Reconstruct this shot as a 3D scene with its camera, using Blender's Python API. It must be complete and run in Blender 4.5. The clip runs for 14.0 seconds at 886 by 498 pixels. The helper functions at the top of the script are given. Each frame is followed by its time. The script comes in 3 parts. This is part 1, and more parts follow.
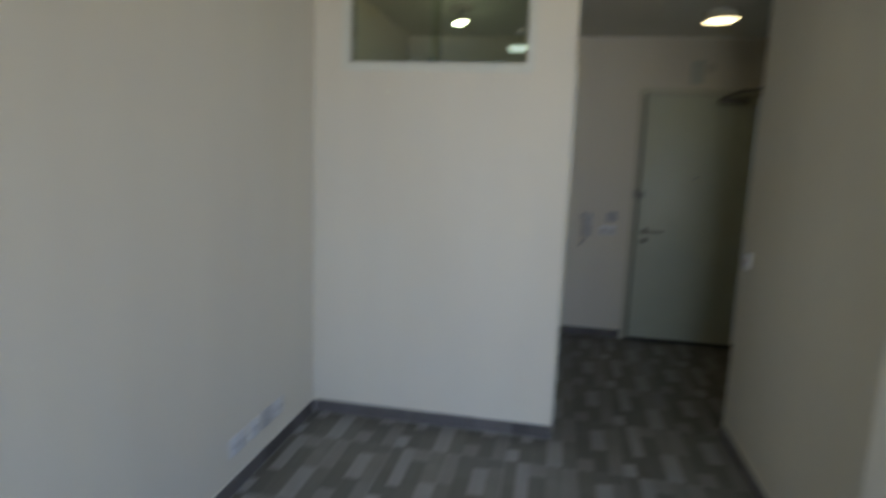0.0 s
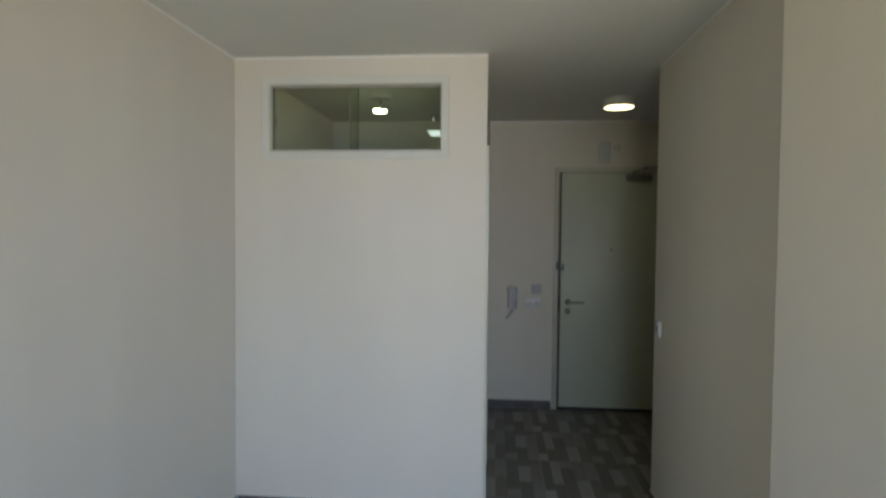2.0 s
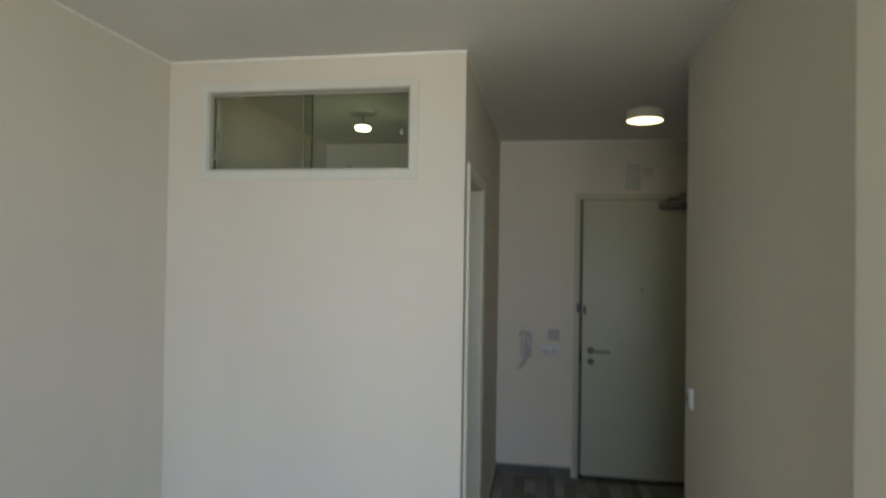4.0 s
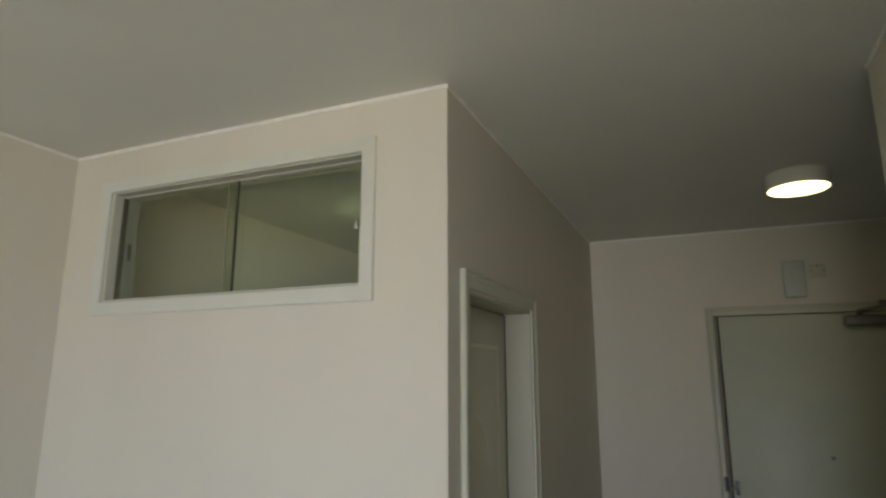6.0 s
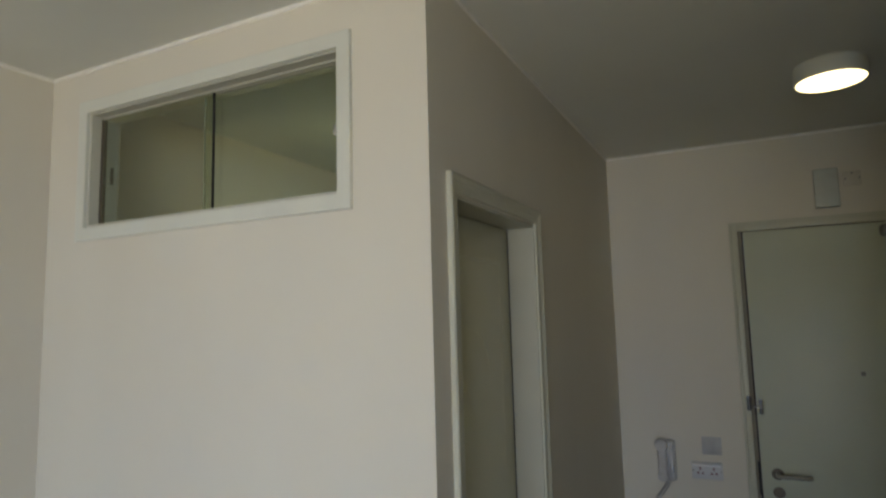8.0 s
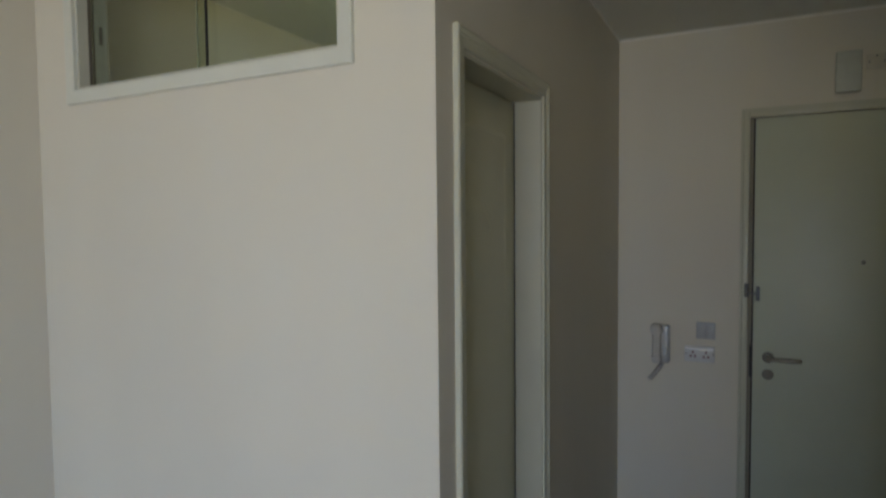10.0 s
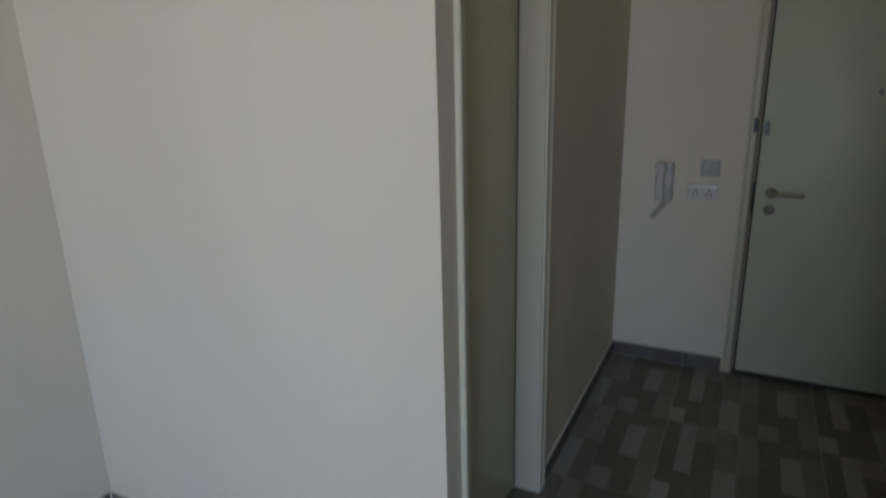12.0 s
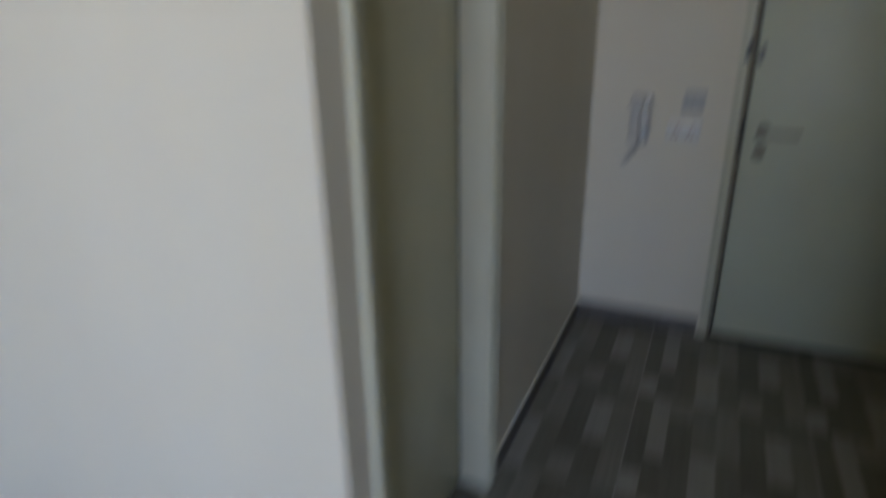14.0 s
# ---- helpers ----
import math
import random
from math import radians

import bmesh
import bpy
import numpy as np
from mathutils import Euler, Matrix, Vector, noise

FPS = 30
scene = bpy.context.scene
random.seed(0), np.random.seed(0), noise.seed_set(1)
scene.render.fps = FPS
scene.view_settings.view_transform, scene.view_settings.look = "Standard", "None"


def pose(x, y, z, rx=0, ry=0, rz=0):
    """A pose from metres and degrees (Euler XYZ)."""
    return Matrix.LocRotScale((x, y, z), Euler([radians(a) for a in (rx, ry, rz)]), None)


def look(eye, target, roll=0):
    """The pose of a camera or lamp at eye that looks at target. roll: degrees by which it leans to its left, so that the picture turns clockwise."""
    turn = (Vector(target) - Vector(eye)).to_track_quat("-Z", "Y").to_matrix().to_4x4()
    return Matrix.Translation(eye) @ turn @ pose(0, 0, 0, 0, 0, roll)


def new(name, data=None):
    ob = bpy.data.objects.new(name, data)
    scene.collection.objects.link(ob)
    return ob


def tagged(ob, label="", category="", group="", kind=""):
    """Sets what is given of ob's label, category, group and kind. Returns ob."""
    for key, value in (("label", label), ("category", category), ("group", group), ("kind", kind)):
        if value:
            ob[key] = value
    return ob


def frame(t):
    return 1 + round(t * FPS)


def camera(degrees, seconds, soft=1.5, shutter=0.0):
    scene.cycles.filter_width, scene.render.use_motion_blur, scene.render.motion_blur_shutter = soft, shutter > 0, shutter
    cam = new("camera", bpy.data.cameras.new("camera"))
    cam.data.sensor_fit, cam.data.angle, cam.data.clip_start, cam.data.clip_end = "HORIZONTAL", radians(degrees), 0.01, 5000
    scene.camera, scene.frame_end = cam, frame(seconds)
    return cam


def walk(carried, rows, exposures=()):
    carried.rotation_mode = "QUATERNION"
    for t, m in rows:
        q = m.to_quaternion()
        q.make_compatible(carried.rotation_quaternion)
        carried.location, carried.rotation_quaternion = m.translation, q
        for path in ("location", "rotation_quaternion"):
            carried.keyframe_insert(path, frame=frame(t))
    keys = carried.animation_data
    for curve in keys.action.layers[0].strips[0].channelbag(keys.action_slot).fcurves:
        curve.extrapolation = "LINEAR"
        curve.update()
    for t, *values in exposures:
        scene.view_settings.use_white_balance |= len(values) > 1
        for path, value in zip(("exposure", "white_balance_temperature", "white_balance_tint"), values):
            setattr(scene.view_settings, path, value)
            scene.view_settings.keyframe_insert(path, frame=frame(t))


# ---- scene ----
cam = camera(72.4, 14.0, soft=2.3, shutter=1.0)
PATH = [
    (0, (-0.049, -3.217, 1.556), (-0.407, -1.275, 1.234), 2.2),
    (0.3, (-0.01, -3.253, 1.574), (-0.235, -1.276, 1.371), 2.1),
    (0.5, (0.01, -3.26, 1.576), (-0.21, -1.276, 1.448), 1.9),
    (1, (0.024, -3.261, 1.622), (-0.123, -1.266, 1.611), 1.4),
    (1.5, (0.025, -3.263, 1.62), (-0.121, -1.269, 1.591), 0.9),
    (2, (0.04, -3.259, 1.603), (-0.125, -1.268, 1.526), 0.5),
    (2.2, (0.045, -3.253, 1.597), (-0.131, -1.263, 1.488), 0.5),
    (4.3, (0.395, -2.369, 1.641), (-0.007, -0.413, 1.747), 1.5),
    (4.5, (0.431, -2.232, 1.664), (-0.08, -0.306, 1.841), 3.5),
    (5, (0.484, -1.88, 1.677), (-0.018, 0.037, 1.947), 0.2),
    (5.5, (0.493, -1.595, 1.738), (-0.037, 0.301, 2.093), -1.8),
    (6, (0.562, -1.332, 1.777), (-0.213, 0.466, 2.186), 0.0),
    (6.5, (0.612, -1.23, 1.781), (-0.192, 0.557, 2.178), -0.2),
    (7, (0.621, -1.207, 1.755), (-0.222, 0.573, 2.104), -1.0),
    (7.5, (0.615, -1.188, 1.731), (-0.25, 0.593, 2.013), -1.7),
    (8, (0.604, -1.172, 1.705), (-0.272, 0.613, 1.925), -1.5),
    (8.5, (0.596, -1.164, 1.682), (-0.276, 0.63, 1.824), -0.9),
    (9, (0.593, -1.162, 1.656), (-0.279, 0.637, 1.721), -1.1),
    (9.2, (0.59, -1.158, 1.645), (-0.286, 0.639, 1.681), -1.0),
    (11.5, (0.583, -1.14, 1.539), (-0.308, 0.602, 1.126), -1.0),
    (12, (0.586, -1.138, 1.502), (-0.29, 0.577, 0.961), -1.4),
    (12.5, (0.578, -1.132, 1.459), (-0.264, 0.541, 0.756), -0.8),
    (13, (0.558, -1.078, 1.407), (-0.268, 0.519, 0.533), -0.7),
    (13.4, (0.537, -0.994, 1.35), (-0.266, 0.545, 0.356), 0.4),
    (13.5, (0.53, -0.966, 1.36), (-0.268, 0.549, 0.328), -0.1),
    (13.7, (0.514, -0.882, 1.393), (-0.301, 0.649, 0.395), -2.4),
    (14, (0.508, -0.708, 1.397), (-0.256, 0.997, 0.685), -0.8),
]
walk(cam, [(t, look(eye, target, roll)) for t, eye, target, roll in PATH],
     exposures=[(0, -0.20, 6150, 10), (0.5, 0.01, 6150, 11), (2, 0.01, 6150, 11), (4.5, 0.06, 6400, 10), (5.5, 0.07, 6450, 10), (6.5, 0.15, 6500, 10), (7.5, 0.16, 6450, 10), (8.5, 0.06, 6400, 10), (9.2, 0.03, 6350, 10),
                (11.5, -0.07, 6200, 12), (12.5, -0.05, 6150, 14), (13, 0.14, 6100, 15), (13.5, 0.32, 6050, 15), (14, 0.33, 6050, 12)])

# ---- daylight ----
world = bpy.data.worlds.new("world")
scene.world = world
world.use_nodes = True
wn = world.node_tree
sky = wn.nodes.new("ShaderNodeTexSky")
sky.sky_type = "NISHITA"
sky.sun_disc = False
sky.sun_elevation = radians(55)
sky.sun_rotation = radians(20)
wn.links.new(sky.outputs[0], wn.nodes["Background"].inputs[0])
wn.nodes["Background"].inputs[1].default_value = 0.1

sun = new("sun", bpy.data.lights.new("sun", "SUN"))
sun.data.energy, sun.data.angle, sun.data.color = 3.0, radians(0.5), (1.0, 0.95, 0.86)
sun.matrix_world = look((3, 8, 14), (0, 0, 0))


def window_lamp(name, eye, target, sx, sy, watts, color, spread):
    ob = new(name, bpy.data.lights.new(name, "AREA"))
    ob.data.shape, ob.data.size, ob.data.size_y = "RECTANGLE", sx, sy
    ob.data.energy, ob.data.color, ob.data.spread = watts, color, radians(spread)
    ob.matrix_world = look(eye, target)
    return ob


# the sky's light, falling in, and the sunlit ground's light, rising in, both in the window's opening
window_lamp("window_skylight", (1.22, -4.26, 1.75), (0.12, -1.26, -0.15), 2.45, 0.9, 36.5, (0.392, 0.574, 0.99), 108)
window_lamp("window_groundlight", (1.22, -4.26, 1.15), (0.50, -1.26, 2.80), 2.45, 0.55, 25, (0.965, 0.768, 0.435), 110)

# ---- sizes of the place ----
XL = -1.39            # left-hand wall
YB = 2.068            # wall with the entrance door
H = 2.515             # ceiling
XR, YR0, YR1 = 0.973, -1.337, 0.312   # the wall on the other side of the passage
XN, YN = 0.90, -1.95   # the same side nearer the window, where the wall steps in, and its end
SPLAY = 0.10            # how far its face opens out towards the window
XE, YW = 2.74, -4.3    # far side and window wall of the room
P = 0.592             # floor tile pitch
TX, TY = 0.374, 0.280  # a tile's corner


# ---- materials ----
def mat(name):
    m = bpy.data.materials.new(name)
    m.use_nodes = True
    return m, m.node_tree, m.node_tree.nodes["Principled BSDF"]


def texco(nt):
    return nt.nodes.new("ShaderNodeTexCoord").outputs["Object"]


def noise_node(nt, scale, detail=3.0, vec=None, rough=0.55):
    n = nt.nodes.new("ShaderNodeTexNoise")
    n.inputs["Scale"].default_value = scale
    n.inputs["Detail"].default_value = detail
    n.inputs["Roughness"].default_value = rough
    if vec is not None:
        nt.links.new(vec, n.inputs["Vector"])
    return n.outputs["Fac"]


def ramp(nt, fac, stops):
    r = nt.nodes.new("ShaderNodeValToRGB")
    e = r.color_ramp.elements
    e[0].position, e[0].color = stops[0][0], (*stops[0][1], 1)
    e[1].position, e[1].color = stops[-1][0], (*stops[-1][1], 1)
    for p, c in stops[1:-1]:
        q = e.new(p)
        q.color = (*c, 1)
    nt.links.new(fac, r.inputs[0])
    return r.outputs[0]


def bump(nt, bs, heights):
    last = None
    for fac, strength, dist in heights:
        b = nt.nodes.new("ShaderNodeBump")
        b.inputs["Strength"].default_value, b.inputs["Distance"].default_value = strength, dist
        nt.links.new(fac, b.inputs["Height"])
        if last is not None:
            nt.links.new(last, b.inputs["Normal"])
        last = b.outputs[0]
    nt.links.new(last, bs.inputs["Normal"])


def paint(name, c, rough=0.6, vary=0.04, fine=220, coarse=1.6, relief=0.12, stretch=1.0):
    """Rolled paint: blotches over metres (where stretch is under 1, drawn out upwards as light bands put into the
    colour), roller stipple over millimetres.
    """
    m, nt, bs = mat(name)
    v = texco(nt)
    lo = tuple(max(0, x * (1 - vary)) for x in c)
    hi = tuple(min(1, x * (1 + vary)) for x in c)
    mp = nt.nodes.new("ShaderNodeMapping")
    mp.inputs["Location"].default_value = (0.35, 0.0, 0.0)
    mp.inputs["Scale"].default_value = (1.0, 1.0, stretch)
    nt.links.new(v, mp.inputs["Vector"])
    nt.links.new(ramp(nt, noise_node(nt, coarse, 5 if stretch == 1.0 else 2, mp.outputs[0]), [(0.3, lo), (0.7, hi)]), bs.inputs["Base Color"])
    rr = nt.nodes.new("ShaderNodeMapRange")
    rr.inputs["To Min"].default_value, rr.inputs["To Max"].default_value = rough - 0.07, rough + 0.07
    nt.links.new(noise_node(nt, 14, 4, v), rr.inputs["Value"])
    nt.links.new(rr.outputs[0], bs.inputs["Roughness"])
    bump(nt, bs, [(noise_node(nt, fine, 2, v), relief, 0.001), (noise_node(nt, 5, 3, v), 0.15, 0.006)])
    return m


def plain(name, c, rough=0.4, metal=0.0, vary=0.08, scale=30):
    m, nt, bs = mat(name)
    v = texco(nt)
    lo, hi = tuple(x * (1 - vary) for x in c), tuple(min(1, x * (1 + vary)) for x in c)
    n = noise_node(nt, scale, 4, v)
    nt.links.new(ramp(nt, n, [(0.3, lo), (0.7, hi)]), bs.inputs["Base Color"])
    bs.inputs["Roughness"].default_value, bs.inputs["Metallic"].default_value = rough, metal
    bump(nt, bs, [(noise_node(nt, 400, 2, v), 0.06, 0.0006)])
    return m


def lit(name, c, strength):
    m, nt, bs = mat(name)
    bs.inputs["Base Color"].default_value = (0.8, 0.8, 0.8, 1)
    bs.inputs["Emission Color"].default_value, bs.inputs["Emission Strength"].default_value = (*c, 1), strength
    return m


# the walls' upright bands of light are put into this colour by stretch
WALL = paint("cream_wall_paint", (0.671, 0.636, 0.533), 0.62, 0.045, stretch=0.22)
CEIL = paint("white_ceiling_paint", (0.69, 0.70, 0.65), 0.75, coarse=1.1)
TRIM = paint("white_trim_gloss", (0.64, 0.648, 0.565), 0.32, 0.03, fine=90, coarse=6, relief=0.05)
DOOR = paint("pale_green_white_door_paint", (0.50, 0.535, 0.425), 0.42, 0.04, fine=160, coarse=3, relief=0.08)
INNER_DOOR = paint("ivory_door_paint", (0.66, 0.65, 0.47), 0.34, 0.04, fine=120, coarse=4, relief=0.06)
# cream for the window recess, darkened to hold the recess's shade
LINING = paint("cream_reveal_shaded", (0.49, 0.485, 0.41), 0.5, 0.04, fine=120, coarse=5, relief=0.06)
CREAM_TRIM = paint("cream_trim_gloss", (0.545, 0.545, 0.43), 0.34, 0.03, fine=90, coarse=6, relief=0.05)
# cream trim darkened for the jambs: less light on them, put into the colour
JAMB = paint("cream_jamb_dimmed", (0.475, 0.47, 0.37), 0.42, 0.03, fine=90, coarse=6, relief=0.05)
CAULK = plain("white_caulk", (0.84, 0.82, 0.76), 0.55)
FILLER = plain("cream_filler", (0.70, 0.675, 0.59), 0.6)
GROUT = plain("light_grey_grout", (0.34, 0.335, 0.31), 0.85, vary=0.25, scale=20)
PLASTIC = plain("white_plastic", (0.63, 0.64, 0.63), 0.28, vary=0.03)
GREY_PLASTIC = plain("grey_plastic", (0.42, 0.43, 0.43), 0.35, vary=0.04)
SHINY = plain("glossy_white_plastic", (0.8, 0.82, 0.84), 0.12, vary=0.02)
AGED = plain("aged_cream_plastic", (0.50, 0.53, 0.47), 0.4, vary=0.05)
DULL = plain("dull_grey_plastic", (0.50, 0.49, 0.46), 0.5, vary=0.06)
DARK = plain("black_hole", (0.015, 0.015, 0.016), 0.6)
GAP = plain("dark_seal_and_gap", (0.02, 0.02, 0.02), 0.7)
STEEL = plain("dull_brown_steel", (0.125, 0.115, 0.095), 0.40, 0.65, 0.1, 60)
CLOSER = plain("grey_cast_metal", (0.20, 0.20, 0.19), 0.40, 0.55)
CHROME = plain("satin_chrome", (0.15, 0.155, 0.165), 0.42, 0.8)
LEVER = plain("worn_satin_steel", (0.30, 0.285, 0.24), 0.38, 0.7, 0.1, 60)
CLEAR_GREEN = plain("polished_green_glass_edge", (0.30, 0.36, 0.30), 0.15)
SHADOW_GAP = plain("brown_grey_gap_shade", (0.13, 0.11, 0.08), 0.7)
GLINT_GLOSS = plain("mirror_gloss_glint", (0.75, 0.78, 0.82), 0.12, 0.55, 0.02)
EDGE_SHEEN = plain("satin_white_edge_sheen", (0.82, 0.84, 0.87), 0.30, 0.4, 0.02)
REBATE_SHADE = plain("brown_rebate_shade", (0.22, 0.20, 0.15), 0.6)
IVORY = plain("ivory_plastic", (0.58, 0.55, 0.46), 0.45, vary=0.03)
BRIGHT = plain("polished_chrome_glint", (0.80, 0.82, 0.84), 0.14, 0.9, 0.02)
RED = plain("red_plastic", (0.30, 0.11, 0.10), 0.35)
PINK = plain("dull_red_socket_holes", (0.26, 0.15, 0.15), 0.5)
ALU = plain("grey_aluminium", (0.50, 0.53, 0.51), 0.38, 0.6)
STONE = plain("window_sill_stone", (0.5, 0.48, 0.45), 0.4)
LAMP_ON = lit("lit_diffuser", (1.0, 0.79, 0.39), 5.6)
LAMP_IN = lit("lit_bulb_glass", (0.92, 1.0, 0.63), 21.0)
PANEL_ON = lit("lit_panel_diffuser", (0.88, 1.0, 0.94), 0.9)


def glass_mat(name, c):
    m, nt, bs = mat(name)
    bs.inputs["Base Color"].default_value = (*c, 1)
    bs.inputs["Roughness"].default_value = 0.0
    bs.inputs["IOR"].default_value = 1.5
    bs.inputs["Transmission Weight"].default_value = 1.0
    return m


GLASS = glass_mat("green_tinted_glass", (0.85, 0.93, 0.80))
SMOKED = glass_mat("brown_tinted_glass", (0.70, 0.73, 0.60))


def tile_mat(name, stops):
    """Printed porcelain: each printed strip has its tone, with wood grain along the strip, clouding and a satin glaze."""
    m, nt, bs = mat(name)
    v = texco(nt)
    at = nt.nodes.new("ShaderNodeAttribute")
    at.attribute_name = "tone"
    mp = nt.nodes.new("ShaderNodeMapping")
    mp.inputs["Scale"].default_value = (42, 2.2, 42)
    nt.links.new(v, mp.inputs["Vector"])
    grain = noise_node(nt, 1.0, 5, mp.outputs[0], 0.65)
    cloud = noise_node(nt, 7.0, 4, v)
    info = nt.nodes.new("ShaderNodeObjectInfo")

    def math_node(op, a, b):
        n = nt.nodes.new("ShaderNodeMath")
        n.operation = op
        for i, x in enumerate((a, b)):
            if isinstance(x, (int, float)):
                n.inputs[i].default_value = x
            else:
                nt.links.new(x, n.inputs[i])
        return n.outputs[0]

    g = math_node("MULTIPLY", math_node("SUBTRACT", grain, 0.5), 0.42)
    c = math_node("MULTIPLY", math_node("SUBTRACT", cloud, 0.5), 0.30)
    r = math_node("MULTIPLY", math_node("SUBTRACT", info.outputs["Random"], 0.5), 0.07)
    total = math_node("ADD", math_node("ADD", at.outputs["Fac"], g), math_node("ADD", c, r))
    nt.links.new(ramp(nt, total, stops), bs.inputs["Base Color"])
    rr = nt.nodes.new("ShaderNodeMapRange")
    rr.inputs["To Min"].default_value, rr.inputs["To Max"].default_value = 0.36, 0.56
    nt.links.new(cloud, rr.inputs["Value"])
    nt.links.new(rr.outputs[0], bs.inputs["Roughness"])
    bump(nt, bs, [(grain, 0.25, 0.0006), (noise_node(nt, 60, 3, v), 0.12, 0.0006)])
    return m


TILE = tile_mat("printed_wood_strip_porcelain", [(0.0, (0.088, 0.084, 0.066)), (0.3, (0.155, 0.149, 0.123)), (0.6, (0.238, 0.232, 0.205)), (1.0, (0.355, 0.350, 0.325))])
SKIRT = tile_mat("grey_porcelain_skirting", [(0.0, (0.058, 0.054, 0.051)), (0.5, (0.128, 0.122, 0.118)), (1.0, (0.22, 0.216, 0.214))])


# ---- mesh helpers ----
def add_box(bm, x0, x1, y0, y1, z0, z1, bevel=0.0, seg=2):
    r = bmesh.ops.create_cube(bm, size=1.0, matrix=Matrix.LocRotScale(((x0 + x1) / 2, (y0 + y1) / 2, (z0 + z1) / 2), None, (x1 - x0, y1 - y0, z1 - z0)))
    if bevel:
        edges = list({e for v in r["verts"] for e in v.link_edges})
        bmesh.ops.bevel(bm, geom=edges, offset=bevel, segments=seg, affect="EDGES", profile=0.5)
    return bm


def box(*a, **k):
    return add_box(bmesh.new(), *a, **k)


def add_cyl(bm, m, r0, r1, depth, seg=32, bevel=0.0):
    """A cylinder or cone along m's z, from 0 to depth."""
    r = bmesh.ops.create_cone(bm, cap_ends=True, segments=seg, radius1=r0, radius2=r1, depth=depth, matrix=m @ Matrix.Translation((0, 0, depth / 2)))
    if bevel:
        vs = set(r["verts"])
        edges = [e for e in {e for v in vs for e in v.link_edges} if any(len(f.verts) > 4 for f in e.link_faces)]
        bmesh.ops.bevel(bm, geom=edges, offset=bevel, segments=2, affect="EDGES")
    return bm


def add_tube(bm, pts, r, seg=10):
    """A round bar through the points."""
    rings = []
    pts = [Vector(p) for p in pts]
    for i, p in enumerate(pts):
        d = (pts[min(i + 1, len(pts) - 1)] - pts[max(i - 1, 0)]).normalized()
        q = d.to_track_quat("Z", "Y")
        rings.append([bm.verts.new(p + q @ Vector((r * math.cos(a), r * math.sin(a), 0))) for a in (2 * math.pi * k / seg for k in range(seg))])
    for a, b in zip(rings, rings[1:]):
        for k in range(seg):
            bm.faces.new((a[k], a[(k + 1) % seg], b[(k + 1) % seg], b[k]))
    bm.faces.new(rings[0][::-1])
    bm.faces.new(rings[-1])
    return bm


def mesh_of(name, bm, material, smooth=False):
    bmesh.ops.recalc_face_normals(bm, faces=bm.faces)
    me = bpy.data.meshes.new(name)
    bm.to_mesh(me)
    bm.free()
    me.materials.append(material)
    if smooth:
        for p in me.polygons:
            p.use_smooth = True
        me.set_sharp_from_angle(angle=radians(38))
    return me


def part(name, bm, material, parent=None, label="", smooth=True):
    ob = new(name, mesh_of(name, bm, material, smooth))
    if parent is not None:
        ob.parent = parent
    if label:
        tagged(ob, label)
    return ob


def thing(name, label, category, group="", kind="", at=(0, 0, 0)):
    ob = new(name)
    ob.empty_display_size = 0.1
    ob.location = at
    return tagged(ob, label, category, group, kind)


def structure(name, bm, material, label, category):
    ob = part(name, bm, material, None, "", False)
    return tagged(ob, label, category, kind="structure")


FY = pose(0, 0, 0, 90)      # a cylinder's axis turned to -y


# ---- walls, ceiling, ground ----
def wall_boxes(*boxes):
    bm = bmesh.new()
    for b in boxes:
        add_box(bm, *b)
    return bm


WX0, WX1, WZ0, WZ1 = -1.191, -0.244, 2.004, 2.366      # high window's opening
DY0, DY1, DZ = 0.130, 0.742, 1.995                      # inner door's opening
B = -0.06                                               # foot of the walls, under the tiles
T = 2.66

structure("wall_partition", wall_boxes((XL, WX0, 0, 0.1, B, T), (WX1, 0, 0, 0.1, B, T), (WX0, WX1, 0, 0.1, B, WZ0), (WX0, WX1, 0, 0.1, WZ1, T)),
          WALL, "cream painted partition wall with a high internal window", "wall")
structure("wall_passage", wall_boxes((-0.1, 0, 0.1, DY0, B, T), (-0.1, 0, DY1, YB, B, T), (-0.1, 0, DY0, DY1, DZ, T)),
          WALL, "cream painted passage wall with a doorway", "wall")
structure("wall_entrance", wall_boxes((XL - 0.2, 0.609, YB, YB + 0.2, B, T), (1.479, XE, YB, YB + 0.2, B, T), (0.609, 1.479, YB, YB + 0.2, 2.074, T)),
          WALL, "cream painted wall around the entrance door", "wall")
structure("wall_left", wall_boxes((XL - 0.2, XL, YW - 0.2, YB, B, T)), WALL, "long plain cream painted wall", "wall")
bm = wall_boxes((XR, XE, YR0, YR1, B, T))
bmesh.ops.bevel(bm, geom=[e for e in bm.edges if abs(e.verts[0].co.z - e.verts[1].co.z) > 1 and e.verts[0].co.x < 1 and e.verts[0].co.y > 0], offset=0.005, segments=2, affect="EDGES")
structure("wall_block", bm, WALL, "cream painted wall block beside the passage", "wall")
bm = wall_boxes((XN, XE, YN, YR0, B, T))
for v in bm.verts:
    if v.co.x < 1 and v.co.y < YR0 - 0.1:
        v.co.x += SPLAY
bmesh.ops.bevel(bm, geom=[e for e in bm.edges if abs(e.verts[0].co.z - e.verts[1].co.z) > 1 and e.verts[0].co.x < 1.2], offset=0.005, segments=2, affect="EDGES")
structure("wall_side", bm, WALL, "cream painted pier stepping in beside the passage", "wall")
structure("wall_east", wall_boxes((XE, XE + 0.2, YW - 0.2, YB + 0.2, B, T)), WALL, "plain cream painted wall closing the lobby", "wall")
